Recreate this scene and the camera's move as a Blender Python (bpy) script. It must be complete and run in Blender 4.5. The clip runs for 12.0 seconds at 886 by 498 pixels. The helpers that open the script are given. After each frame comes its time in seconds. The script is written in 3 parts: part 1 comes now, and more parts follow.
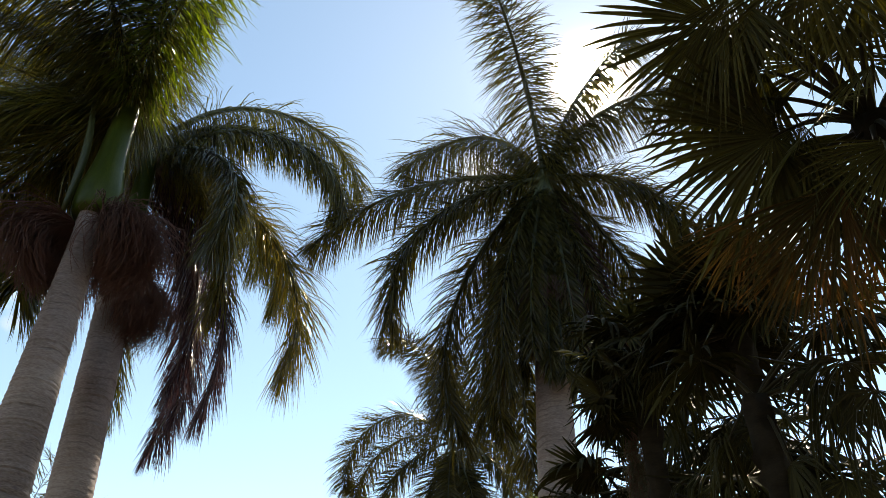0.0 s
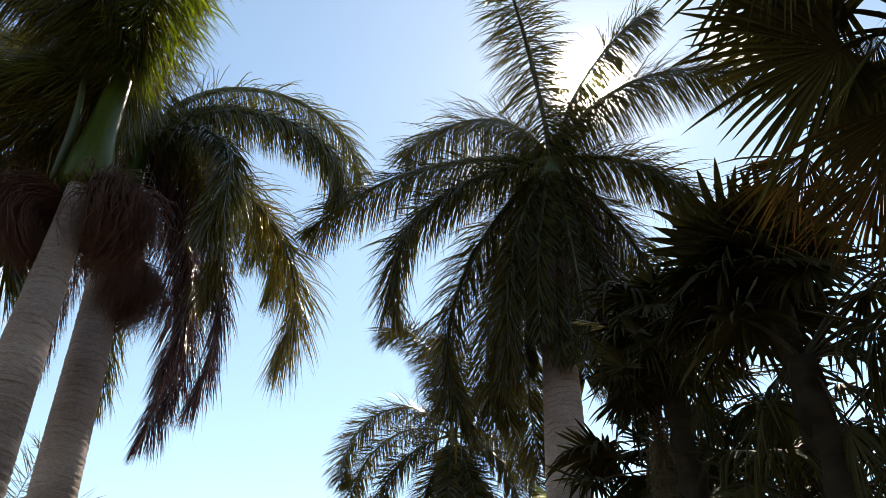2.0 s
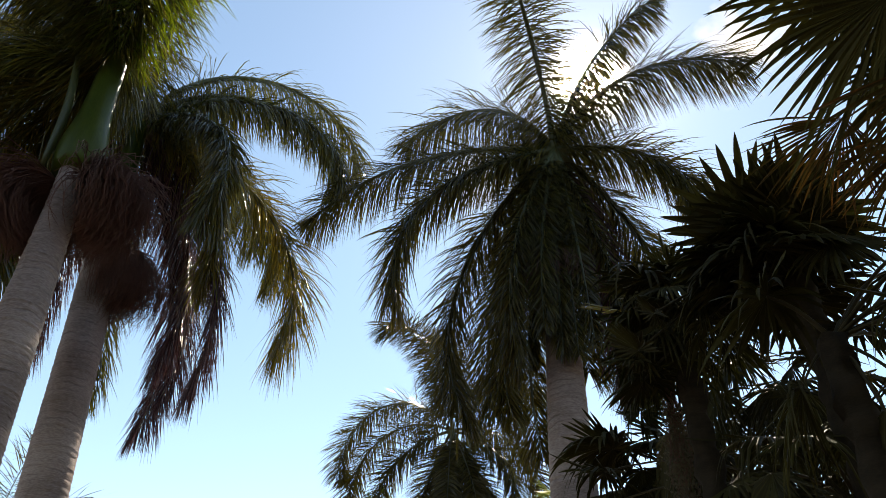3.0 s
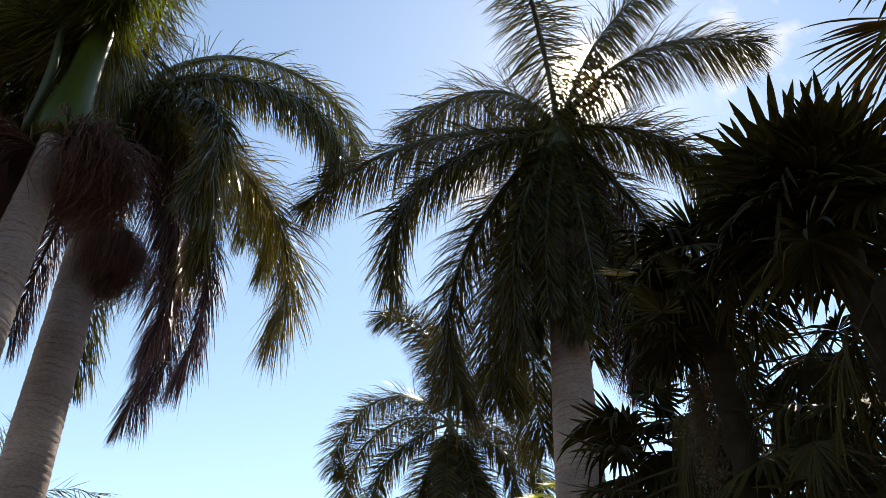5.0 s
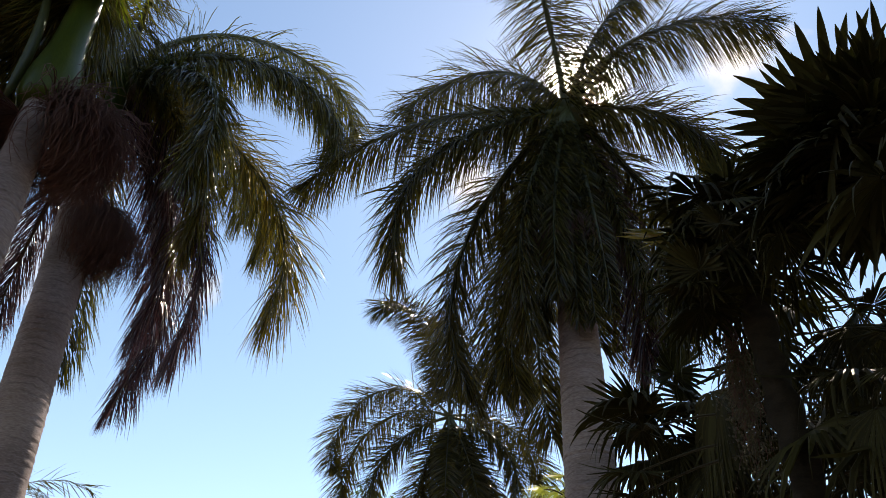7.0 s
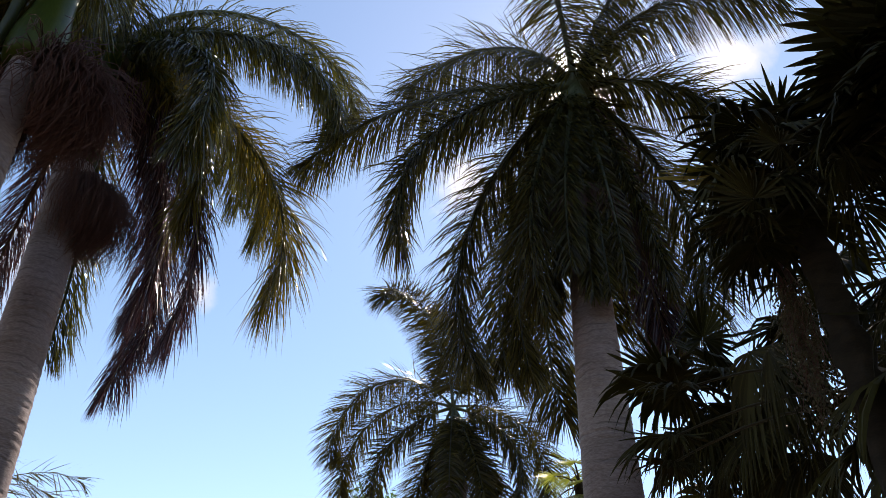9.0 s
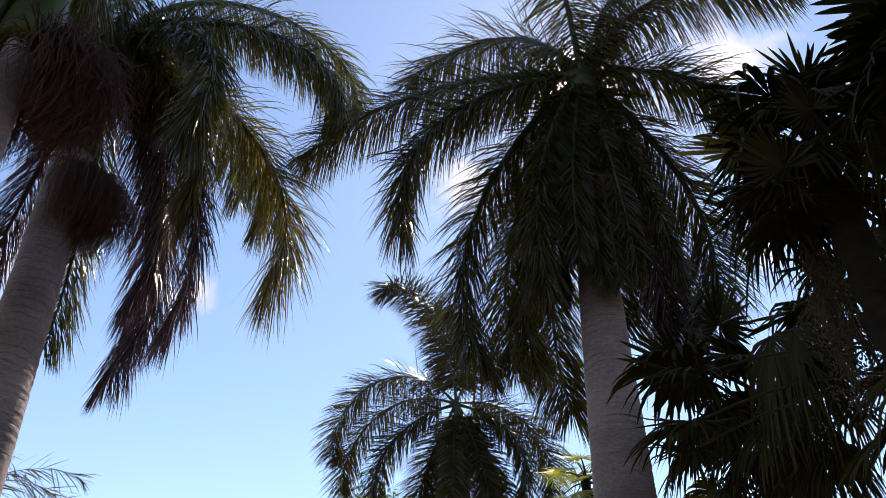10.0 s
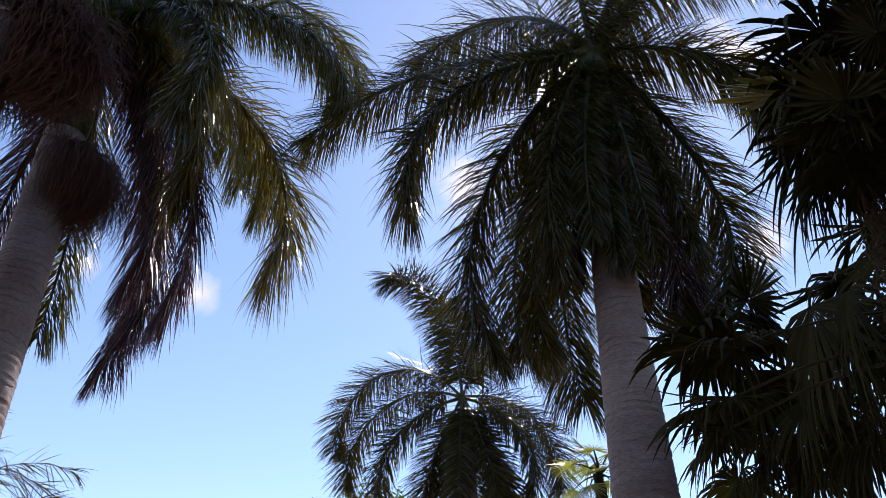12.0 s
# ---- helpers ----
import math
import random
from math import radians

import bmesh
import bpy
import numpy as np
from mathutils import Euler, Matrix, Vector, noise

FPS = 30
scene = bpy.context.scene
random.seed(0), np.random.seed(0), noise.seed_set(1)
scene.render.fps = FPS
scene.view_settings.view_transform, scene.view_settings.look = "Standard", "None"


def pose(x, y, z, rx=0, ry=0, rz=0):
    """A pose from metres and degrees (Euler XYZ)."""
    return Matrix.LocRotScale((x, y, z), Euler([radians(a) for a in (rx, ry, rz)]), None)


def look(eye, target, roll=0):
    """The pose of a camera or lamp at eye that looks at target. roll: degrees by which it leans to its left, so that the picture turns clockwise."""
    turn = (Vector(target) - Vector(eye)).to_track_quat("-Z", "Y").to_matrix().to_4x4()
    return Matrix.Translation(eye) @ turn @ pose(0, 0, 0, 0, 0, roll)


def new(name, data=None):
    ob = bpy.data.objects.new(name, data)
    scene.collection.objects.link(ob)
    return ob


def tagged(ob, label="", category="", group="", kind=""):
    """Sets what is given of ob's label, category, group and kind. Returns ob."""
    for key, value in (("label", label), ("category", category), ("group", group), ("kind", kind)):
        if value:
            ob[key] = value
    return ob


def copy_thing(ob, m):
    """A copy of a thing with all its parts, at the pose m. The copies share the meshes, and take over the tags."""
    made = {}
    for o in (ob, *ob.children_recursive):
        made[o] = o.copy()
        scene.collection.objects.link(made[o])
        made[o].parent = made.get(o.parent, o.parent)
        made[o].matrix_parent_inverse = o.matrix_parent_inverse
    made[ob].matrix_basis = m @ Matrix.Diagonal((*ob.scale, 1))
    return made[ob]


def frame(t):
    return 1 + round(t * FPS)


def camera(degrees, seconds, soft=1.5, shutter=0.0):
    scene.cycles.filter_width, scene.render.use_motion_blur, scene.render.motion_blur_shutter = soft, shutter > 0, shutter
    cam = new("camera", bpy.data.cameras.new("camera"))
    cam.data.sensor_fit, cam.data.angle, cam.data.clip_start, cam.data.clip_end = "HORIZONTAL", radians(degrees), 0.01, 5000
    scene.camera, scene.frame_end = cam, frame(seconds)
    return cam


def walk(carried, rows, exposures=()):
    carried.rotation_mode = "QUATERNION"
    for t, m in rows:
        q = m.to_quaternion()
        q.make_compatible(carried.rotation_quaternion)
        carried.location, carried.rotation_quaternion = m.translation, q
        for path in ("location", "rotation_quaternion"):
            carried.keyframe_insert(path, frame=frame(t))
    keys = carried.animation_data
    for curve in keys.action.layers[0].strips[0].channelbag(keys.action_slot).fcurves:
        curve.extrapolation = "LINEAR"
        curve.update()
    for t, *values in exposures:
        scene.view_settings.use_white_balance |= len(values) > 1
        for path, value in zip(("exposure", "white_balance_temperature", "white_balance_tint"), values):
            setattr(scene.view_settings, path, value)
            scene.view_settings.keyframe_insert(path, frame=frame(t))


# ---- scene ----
# ---- the camera and its walk ----
cam = camera(60.0, 12.0, soft=0.65)
PATH = [  # seconds, x, y, z, yaw, pitch, roll
    (0, 0.005, 0.114, 1.472, 0.88, 35.71, -0.49),
    (0.5, 0.024, 0.242, 1.484, 0.92, 35.76, -0.32),
    (1, 0.022, 0.396, 1.501, 0.99, 35.73, -0.28),
    (1.5, -0.030, 0.505, 1.475, 0.87, 35.82, -0.19),
    (2, -0.088, 0.592, 1.477, 0.67, 35.79, -0.26),
    (2.5, -0.143, 0.713, 1.472, 0.43, 35.83, -0.32),
    (3, -0.150, 0.834, 1.494, 0.40, 35.76, -0.26),
    (5, -0.192, 1.320, 1.501, 0.18, 35.91, -0.05),
    (5.5, -0.212, 1.445, 1.495, 0.24, 35.96, -0.02),
    (6, -0.235, 1.552, 1.485, 0.15, 36.00, -0.13),
    (6.5, -0.244, 1.638, 1.489, 0.10, 36.02, -0.01),
    (7, -0.290, 1.775, 1.528, -0.22, 35.94, 0.07),
    (9, -0.428, 2.290, 1.483, -0.68, 36.20, -0.46),
    (9.5, -0.452, 2.393, 1.481, -0.59, 36.23, -0.37),
    (10, -0.479, 2.501, 1.483, -0.63, 36.29, -0.42),
    (10.5, -0.498, 2.612, 1.489, -0.70, 36.32, -0.53),
    (11, -0.516, 2.744, 1.497, -0.68, 36.42, -0.59),
    (11.5, -0.540, 2.860, 1.505, -0.64, 36.47, -0.60),
    (12, -0.525, 2.924, 1.539, -0.40, 36.31, -0.44),
]
EXPOSURES = [(0.0, 0.42, 8700, 8), (3.0, 0.38, 8400, 10), (6.0, 0.24, 8000, 13), (9.0, 0.16, 7450, 18), (12.0, 0.1, 6850, 24)]
walk(cam, [(t, pose(x, y, z, 0, 0, yaw) @ pose(0, 0, 0, 90 + pitch) @ pose(0, 0, 0, 0, 0, roll)) for t, x, y, z, yaw, pitch, roll in PATH], EXPOSURES)

# ---- light ----
SUN_WAY = Vector((0.177, 0.66, 0.73)).normalized()
SUN_EL = math.asin(SUN_WAY.z)
SUN_AZ = math.atan2(SUN_WAY.x, SUN_WAY.y)


def link(tree, a, b):
    tree.links.new(a, b)


def math_node(tree, op, a, b=None, clamp=False):
    n = tree.nodes.new("ShaderNodeMath")
    n.operation, n.use_clamp = op, clamp
    for i, v in enumerate((a, b)):
        if v is None:
            continue
        if isinstance(v, (int, float)):
            n.inputs[i].default_value = v
        else:
            link(tree, v, n.inputs[i])
    return n.outputs[0]


def mix_color(t, fac, a, b, mode="MIX"):
    n = t.nodes.new("ShaderNodeMix")
    n.data_type, n.blend_type = "RGBA", mode
    for sock, v in ((n.inputs[0], fac), (n.inputs[6], a), (n.inputs[7], b)):
        if isinstance(v, (int, float)):
            sock.default_value = v
        elif isinstance(v, tuple):
            sock.default_value = (*v, 1)
        else:
            link(t, v, sock)
    return n.outputs[2]


def make_world():
    w = bpy.data.worlds.new("sky")
    scene.world = w
    w.use_nodes = True
    t = w.node_tree
    t.nodes.clear()
    sky = t.nodes.new("ShaderNodeTexSky")
    sky.sky_type, sky.sun_disc = "NISHITA", False
    sky.sun_elevation, sky.sun_rotation = SUN_EL, SUN_AZ
    sky.air_density, sky.dust_density, sky.ozone_density = 1.0, 0.0, 1.6
    bg = t.nodes.new("ShaderNodeBackground")
    bg.inputs["Strength"].default_value = 0.2
    link(t, mix_color(t, 1.0, sky.outputs[0], (0.925, 1.01, 1.025), "MULTIPLY"), bg.inputs["Color"])
    # bright haze round the sun's disc, with near glow added for lens bloom
    co = t.nodes.new("ShaderNodeTexCoord")
    dot = t.nodes.new("ShaderNodeVectorMath")
    dot.operation = "DOT_PRODUCT"
    link(t, co.outputs["Generated"], dot.inputs[0])
    dot.inputs[1].default_value = SUN_WAY
    c = math_node(t, "MAXIMUM", dot.outputs["Value"], 0.0)
    wide = math_node(t, "MULTIPLY", math_node(t, "POWER", c, 200.0), 0.24)
    near = math_node(t, "MULTIPLY", math_node(t, "POWER", c, 4000.0), 260.0)
    haze = math_node(t, "MULTIPLY", math_node(t, "POWER", c, 22.0), 0.2)
    disc = math_node(t, "MULTIPLY", math_node(t, "GREATER_THAN", c, math.cos(radians(0.5))), 2000.0)
    glow = t.nodes.new("ShaderNodeBackground")
    glow.inputs["Color"].default_value = (1.0, 0.97, 0.93, 1)
    link(t, math_node(t, "ADD", math_node(t, "ADD", wide, near), math_node(t, "ADD", disc, haze)), glow.inputs["Strength"])
    # a few small clouds low over the palms
    noise_tex = t.nodes.new("ShaderNodeTexNoise")
    noise_tex.inputs["Scale"].default_value = 22.0
    noise_tex.inputs["Detail"].default_value = 7.0
    link(t, co.outputs["Generated"], noise_tex.inputs["Vector"])
    spots = -1.0
    for way, size in (((-0.485, 0.716, 0.502), 0.07), ((-0.299, 0.800, 0.520), 0.042), ((0.036, 0.757, 0.653), 0.06), ((0.391, 0.740, 0.548), 0.045), ((0.353, 0.597, 0.720), 0.07), ((-0.421, 0.741, 0.523), 0.03)):
        d = t.nodes.new("ShaderNodeVectorMath")
        d.operation = "DISTANCE"
        link(t, co.outputs["Generated"], d.inputs[0])
        d.inputs[1].default_value = Vector(way).normalized()
        spots = math_node(t, "MAXIMUM", spots, math_node(t, "SUBTRACT", 1.0, math_node(t, "DIVIDE", d.outputs["Value"], size)))
    body = math_node(t, "ADD", math_node(t, "MULTIPLY", spots, 0.42), math_node(t, "MULTIPLY", noise_tex.outputs["Fac"], 0.7))
    ramp = t.nodes.new("ShaderNodeValToRGB")
    ramp.color_ramp.elements[0].position, ramp.color_ramp.elements[1].position = 0.45, 0.9
    link(t, body, ramp.inputs["Fac"])
    cloud = t.nodes.new("ShaderNodeBackground")
    cloud.inputs["Color"].default_value = (1.0, 0.98, 0.96, 1)
    cloud.inputs["Strength"].default_value = 1.1
    mix = t.nodes.new("ShaderNodeMixShader")
    link(t, ramp.outputs["Color"], mix.inputs[0])
    link(t, bg.outputs[0], mix.inputs[1])
    link(t, cloud.outputs[0], mix.inputs[2])
    add = t.nodes.new("ShaderNodeAddShader")
    link(t, mix.outputs[0], add.inputs[0])
    link(t, glow.outputs[0], add.inputs[1])
    out = t.nodes.new("ShaderNodeOutputWorld")
    link(t, add.outputs[0], out.inputs[0])


make_world()
sun = new("sun", bpy.data.lights.new("sun", "SUN"))
sun.data.energy, sun.data.angle, sun.data.color = 5.0, radians(0.5), (1.0, 0.95, 0.87)
sun.matrix_world = look(SUN_WAY * 50, (0, 0, 0))


# ---- materials ----
def base_material(name):
    m = bpy.data.materials.new(name)
    m.use_nodes = True
    m.node_tree.nodes.clear()
    t = m.node_tree
    out = t.nodes.new("ShaderNodeOutputMaterial")
    return m, t, out


def ramp_node(t, fac, stops):
    r = t.nodes.new("ShaderNodeValToRGB")
    while len(r.color_ramp.elements) < len(stops):
        r.color_ramp.elements.new(0.5)
    for e, (p, c) in zip(r.color_ramp.elements, stops):
        e.position, e.color = p, (*c, 1)
    link(t, fac, r.inputs["Fac"])
    return r.outputs["Color"]


def noise_node(t, scale, detail=4.0, stretch=(1, 1, 1)):
    co = t.nodes.new("ShaderNodeTexCoord")
    mp = t.nodes.new("ShaderNodeMapping")
    mp.inputs["Scale"].default_value = stretch
    n = t.nodes.new("ShaderNodeTexNoise")
    n.inputs["Scale"].default_value, n.inputs["Detail"].default_value = scale, detail
    link(t, co.outputs["Object"], mp.inputs["Vector"])
    link(t, mp.outputs[0], n.inputs["Vector"])
    return n.outputs["Fac"]


def leaf_material(name, stops, through_tint, translucency=0.3, rough=0.38, spec=0.5):
    """Leaf blades: colour by island and frond, gloss on top, light shining through."""
    m, t, out = base_material(name)
    geo = t.nodes.new("ShaderNodeNewGeometry")
    info = t.nodes.new("ShaderNodeObjectInfo")
    f = math_node(t, "ADD", math_node(t, "MULTIPLY", geo.outputs["Random Per Island"], 0.55), math_node(t, "MULTIPLY", info.outputs["Random"], 0.3))
    f = math_node(t, "ADD", f, math_node(t, "MULTIPLY", noise_node(t, 3.0, 3.0), 0.22))
    col = ramp_node(t, f, stops)
    p = t.nodes.new("ShaderNodeBsdfPrincipled")
    p.inputs["Roughness"].default_value = rough
    p.inputs["Specular IOR Level"].default_value = spec
    link(t, col, p.inputs["Base Color"])
    tr = t.nodes.new("ShaderNodeBsdfTranslucent")
    link(t, mix_color(t, 1.0, col, through_tint, "MULTIPLY"), tr.inputs["Color"])
    mx = t.nodes.new("ShaderNodeMixShader")
    mx.inputs[0].default_value = translucency
    link(t, p.outputs[0], mx.inputs[1])
    link(t, tr.outputs[0], mx.inputs[2])
    link(t, mx.outputs[0], out.inputs[0])
    return m


def solid_material(name, stops, scale, stretch=(1, 1, 1), rough=0.7, bump=0.3, dist=0.01, fine=60.0, spec=0.5):
    m, t, out = base_material(name)
    big = noise_node(t, scale, 6.0, stretch)
    small = noise_node(t, fine, 5.0, stretch)
    f = math_node(t, "ADD", math_node(t, "MULTIPLY", big, 0.65), math_node(t, "MULTIPLY", small, 0.35))
    p = t.nodes.new("ShaderNodeBsdfPrincipled")
    p.inputs["Roughness"].default_value = rough
    p.inputs["Specular IOR Level"].default_value = spec
    link(t, ramp_node(t, f, stops), p.inputs["Base Color"])
    b = t.nodes.new("ShaderNodeBump")
    b.inputs["Strength"].default_value, b.inputs["Distance"].default_value = bump, dist
    link(t, f, b.inputs["Height"])
    link(t, b.outputs[0], p.inputs["Normal"])
    link(t, p.outputs[0], out.inputs[0])
    return m


def ring_bark(name, stops, rings, rough=0.85):
    """Smooth palm bark: pale patches at two scales, and thin dark leaf scars running round the stem, here and there broken."""
    m, t, out = base_material(name)
    co = t.nodes.new("ShaderNodeTexCoord")
    wave = t.nodes.new("ShaderNodeTexWave")
    wave.wave_type, wave.bands_direction, wave.wave_profile = "BANDS", "Z", "SIN"
    for key, value in (("Scale", rings), ("Distortion", 6.5), ("Detail", 3.0), ("Detail Scale", 0.8), ("Detail Roughness", 0.6)):
        wave.inputs[key].default_value = value
    link(t, co.outputs["Object"], wave.inputs["Vector"])
    scar = math_node(t, "POWER", wave.outputs["Fac"], 7.0)
    broken = math_node(t, "MULTIPLY", math_node(t, "SUBTRACT", noise_node(t, 3.2, 4.0, (1, 1, 2.2)), 0.44, True), 4.5, True)
    scar = math_node(t, "MULTIPLY", scar, broken)
    big, fine = noise_node(t, 1.1, 5.0, (1, 1, 1.6)), noise_node(t, 24.0, 5.0, (1, 1, 3.5))
    tone = math_node(t, "ADD", math_node(t, "MULTIPLY", big, 0.62), math_node(t, "MULTIPLY", fine, 0.38))
    col = mix_color(t, math_node(t, "MULTIPLY", scar, 0.42), ramp_node(t, tone, stops), (0.045, 0.034, 0.034))
    p = t.nodes.new("ShaderNodeBsdfPrincipled")
    p.inputs["Roughness"].default_value = rough
    p.inputs["Specular IOR Level"].default_value = 0.3
    link(t, col, p.inputs["Base Color"])
    b = t.nodes.new("ShaderNodeBump")
    b.inputs["Strength"].default_value, b.inputs["Distance"].default_value = 0.7, 0.012
    link(t, math_node(t, "SUBTRACT", fine, scar), b.inputs["Height"])
    link(t, b.outputs[0], p.inputs["Normal"])
    link(t, p.outputs[0], out.inputs[0])
    return m


LEAF = leaf_material("palm_leaflet", [(0.1, (0.034, 0.028, 0.012)), (0.55, (0.064, 0.054, 0.019)), (0.95, (0.14, 0.12, 0.034))], (1.5, 1.5, 0.55), 0.22, 0.22, 0.3)
LEAF_GLOSS = leaf_material("glossy_palm_leaflet", [(0.1, (0.042, 0.038, 0.014)), (0.55, (0.085, 0.077, 0.024)), (0.95, (0.19, 0.17, 0.045))], (1.4, 1.45, 0.7), 0.34, 0.1, 0.9)
# bright green of a frond in the sun, its light put into the colour
LEAF_SUNLIT = leaf_material("sunlit_palm_leaflet", [(0.1, (0.065, 0.075, 0.018)), (0.55, (0.115, 0.135, 0.028)), (0.95, (0.2, 0.22, 0.055))], (1.45, 1.7, 0.45), 0.48, 0.15)
LEAF_OLIVE = leaf_material("palm_leaflet_ageing", [(0.1, (0.07, 0.07, 0.02)), (0.55, (0.12, 0.1, 0.025)), (0.95, (0.22, 0.165, 0.045))], (1.5, 1.4, 0.6), 0.34, 0.18, 0.7)
LEAF_DRY = leaf_material("palm_leaflet_dry", [(0.1, (0.04, 0.02, 0.024)), (0.55, (0.08, 0.043, 0.046)), (0.95, (0.15, 0.09, 0.092))], (1.2, 0.95, 0.95), 0.2, 0.22, 0.5)
LEAF_FAN = leaf_material("fan_blade", [(0.1, (0.028, 0.024, 0.01)), (0.55, (0.048, 0.043, 0.014)), (0.95, (0.09, 0.08, 0.024))], (1.5, 1.5, 0.5), 0.13, 0.5, 0.15)
# deep shade among the fan palms is put into this darker blade colour
LEAF_FAN_SHADE = leaf_material("shaded_fan_blade", [(0.1, (0.02, 0.017, 0.0085)), (0.55, (0.031, 0.026, 0.011)), (0.95, (0.058, 0.051, 0.018))], (1.3, 1.6, 0.6), 0.07, 0.55, 0.06)
LEAF_RUST = leaf_material("fan_blade_rusty", [(0.1, (0.034, 0.03, 0.01)), (0.5, (0.058, 0.04, 0.016)), (0.95, (0.15, 0.066, 0.028))], (1.6, 1.15, 0.6), 0.3, 0.6, 0.15)
# sunlight on the far fan palm is put into this brighter colour
LEAF_FAN_SUNLIT = leaf_material("sunlit_fan_blade", [(0.1, (0.1, 0.12, 0.035)), (0.55, (0.17, 0.19, 0.055)), (0.95, (0.28, 0.29, 0.1))], (1.3, 1.4, 0.6), 0.5, 0.4)
LEAF_TREE = leaf_material("broad_leaf", [(0.1, (0.03, 0.06, 0.018)), (0.55, (0.06, 0.11, 0.028)), (0.95, (0.11, 0.16, 0.04))], (1.4, 1.7, 0.6), 0.3, 0.4)
STALK = solid_material("green_stalk", [(0.2, (0.035, 0.042, 0.014)), (0.8, (0.075, 0.08, 0.028))], 4.0, rough=0.45, bump=0.1)
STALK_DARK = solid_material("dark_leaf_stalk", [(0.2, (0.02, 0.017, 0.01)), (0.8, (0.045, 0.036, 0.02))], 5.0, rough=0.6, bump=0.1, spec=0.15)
STALK_DRY = solid_material("brown_stalk", [(0.2, (0.06, 0.035, 0.022)), (0.8, (0.14, 0.085, 0.05))], 6.0, rough=0.7, bump=0.2)
SHAFT = solid_material("crownshaft_skin", [(0.25, (0.028, 0.042, 0.007)), (0.5, (0.046, 0.066, 0.01)), (0.8, (0.085, 0.1, 0.02))], 1.6, (3, 3, 0.5), rough=0.32, bump=0.1, fine=25.0, spec=0.15)
BARK = ring_bark("ringed_grey_bark", [(0.3, (0.12, 0.088, 0.086)), (0.45, (0.21, 0.165, 0.164)), (0.56, (0.3, 0.245, 0.246)), (0.72, (0.4, 0.34, 0.342))], 3.3)
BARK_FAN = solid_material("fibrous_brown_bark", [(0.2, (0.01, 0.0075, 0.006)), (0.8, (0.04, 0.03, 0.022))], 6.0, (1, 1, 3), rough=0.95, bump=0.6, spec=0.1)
TWIG = solid_material("brown_flower_stalk", [(0.2, (0.064, 0.028, 0.024)), (0.8, (0.16, 0.07, 0.056))], 8.0, rough=0.8, bump=0.2)
FRUIT = solid_material("brown_palm_fruit", [(0.2, (0.03, 0.022, 0.008)), (0.8, (0.085, 0.058, 0.018))], 12.0, rough=0.5, bump=0.1)
# ground out of view, its brown chosen to bounce warm light upward
BOUNCE_GROUND = solid_material("warm_bounce_ground", [(0.25, (0.06, 0.043, 0.026)), (0.7, (0.165, 0.112, 0.066))], 1.2, rough=0.95, bump=0.6, dist=0.03, fine=40.0)


# ---- mesh tools ----
def mesh_object(name, verts, faces, material, parent=None, label="", smooth=True):
    me = bpy.data.meshes.new(name)
    verts = np.asarray(verts, dtype=np.float32)
    faces = np.asarray(faces, dtype=np.int32)
    k = faces.shape[1]
    me.vertices.add(len(verts))
    me.vertices.foreach_set("co", verts.ravel())
    me.loops.add(faces.size)
    me.loops.foreach_set("vertex_index", faces.ravel())
    me.polygons.add(len(faces))
    me.polygons.foreach_set("loop_start", np.arange(0, faces.size, k, dtype=np.int32))
    me.polygons.foreach_set("use_smooth", np.full(len(faces), smooth))
    me.update(calc_edges=True)
    me.validate()
    me.materials.append(material)
    ob = new(name, me)
    if parent is not None:
        ob.parent = parent
    if label:
        ob["label"] = label
    return ob


def unit(v):
    return v / np.maximum(np.linalg.norm(v, axis=-1, keepdims=True), 1e-9)


def tube_mesh(points, radii, sides=8, flat=1.0):
    """Vertices and quads of a swept tube with closed ends."""
    p = np.asarray(points, float)
    n = len(p)
    tan = unit(np.gradient(p, axis=0))
    ref = np.where(np.abs(tan[:, 2:3]) > 0.9, np.array([[1.0, 0, 0]]), np.array([[0, 0, 1.0]]))
    a = unit(np.cross(ref, tan))
    b = np.cross(tan, a)
    ang = np.linspace(0, 2 * np.pi, sides, endpoint=False)
    r = np.asarray(radii, float).reshape(n, -1, 1)
    v = p[:, None] + r * (np.cos(ang)[None, :, None] * a[:, None] + flat * np.sin(ang)[None, :, None] * b[:, None])
    i, j = np.meshgrid(np.arange(n - 1), np.arange(sides), indexing="ij")
    q = np.stack([i * sides + j, i * sides + (j + 1) % sides, (i + 1) * sides + (j + 1) % sides, (i + 1) * sides + j], -1).reshape(-1, 4)
    v = np.vstack([v.reshape(-1, 3), p[:1], p[-1:]])
    c0, c1 = n * sides, n * sides + 1
    k = np.arange(0, sides, 2)
    caps0 = np.stack([np.full_like(k, c0), (k + 2) % sides, (k + 1) % sides, k], -1)
    top = (n - 1) * sides
    caps1 = np.stack([np.full_like(k, c1), top + k, top + (k + 1) % sides, top + (k + 2) % sides], -1)
    return v, np.vstack([q, caps0, caps1])


def join(meshes):
    vs, fs, k = [], [], 0
    for v, f in meshes:
        vs.append(v)
        fs.append(np.asarray(f) + k)
        k += len(v)
    return np.vstack(vs), np.vstack(fs)


def thing(name, place, label, category, group="", kind=""):
    ob = new(name)
    ob.location = place
    return tagged(ob, label, category, group, kind)


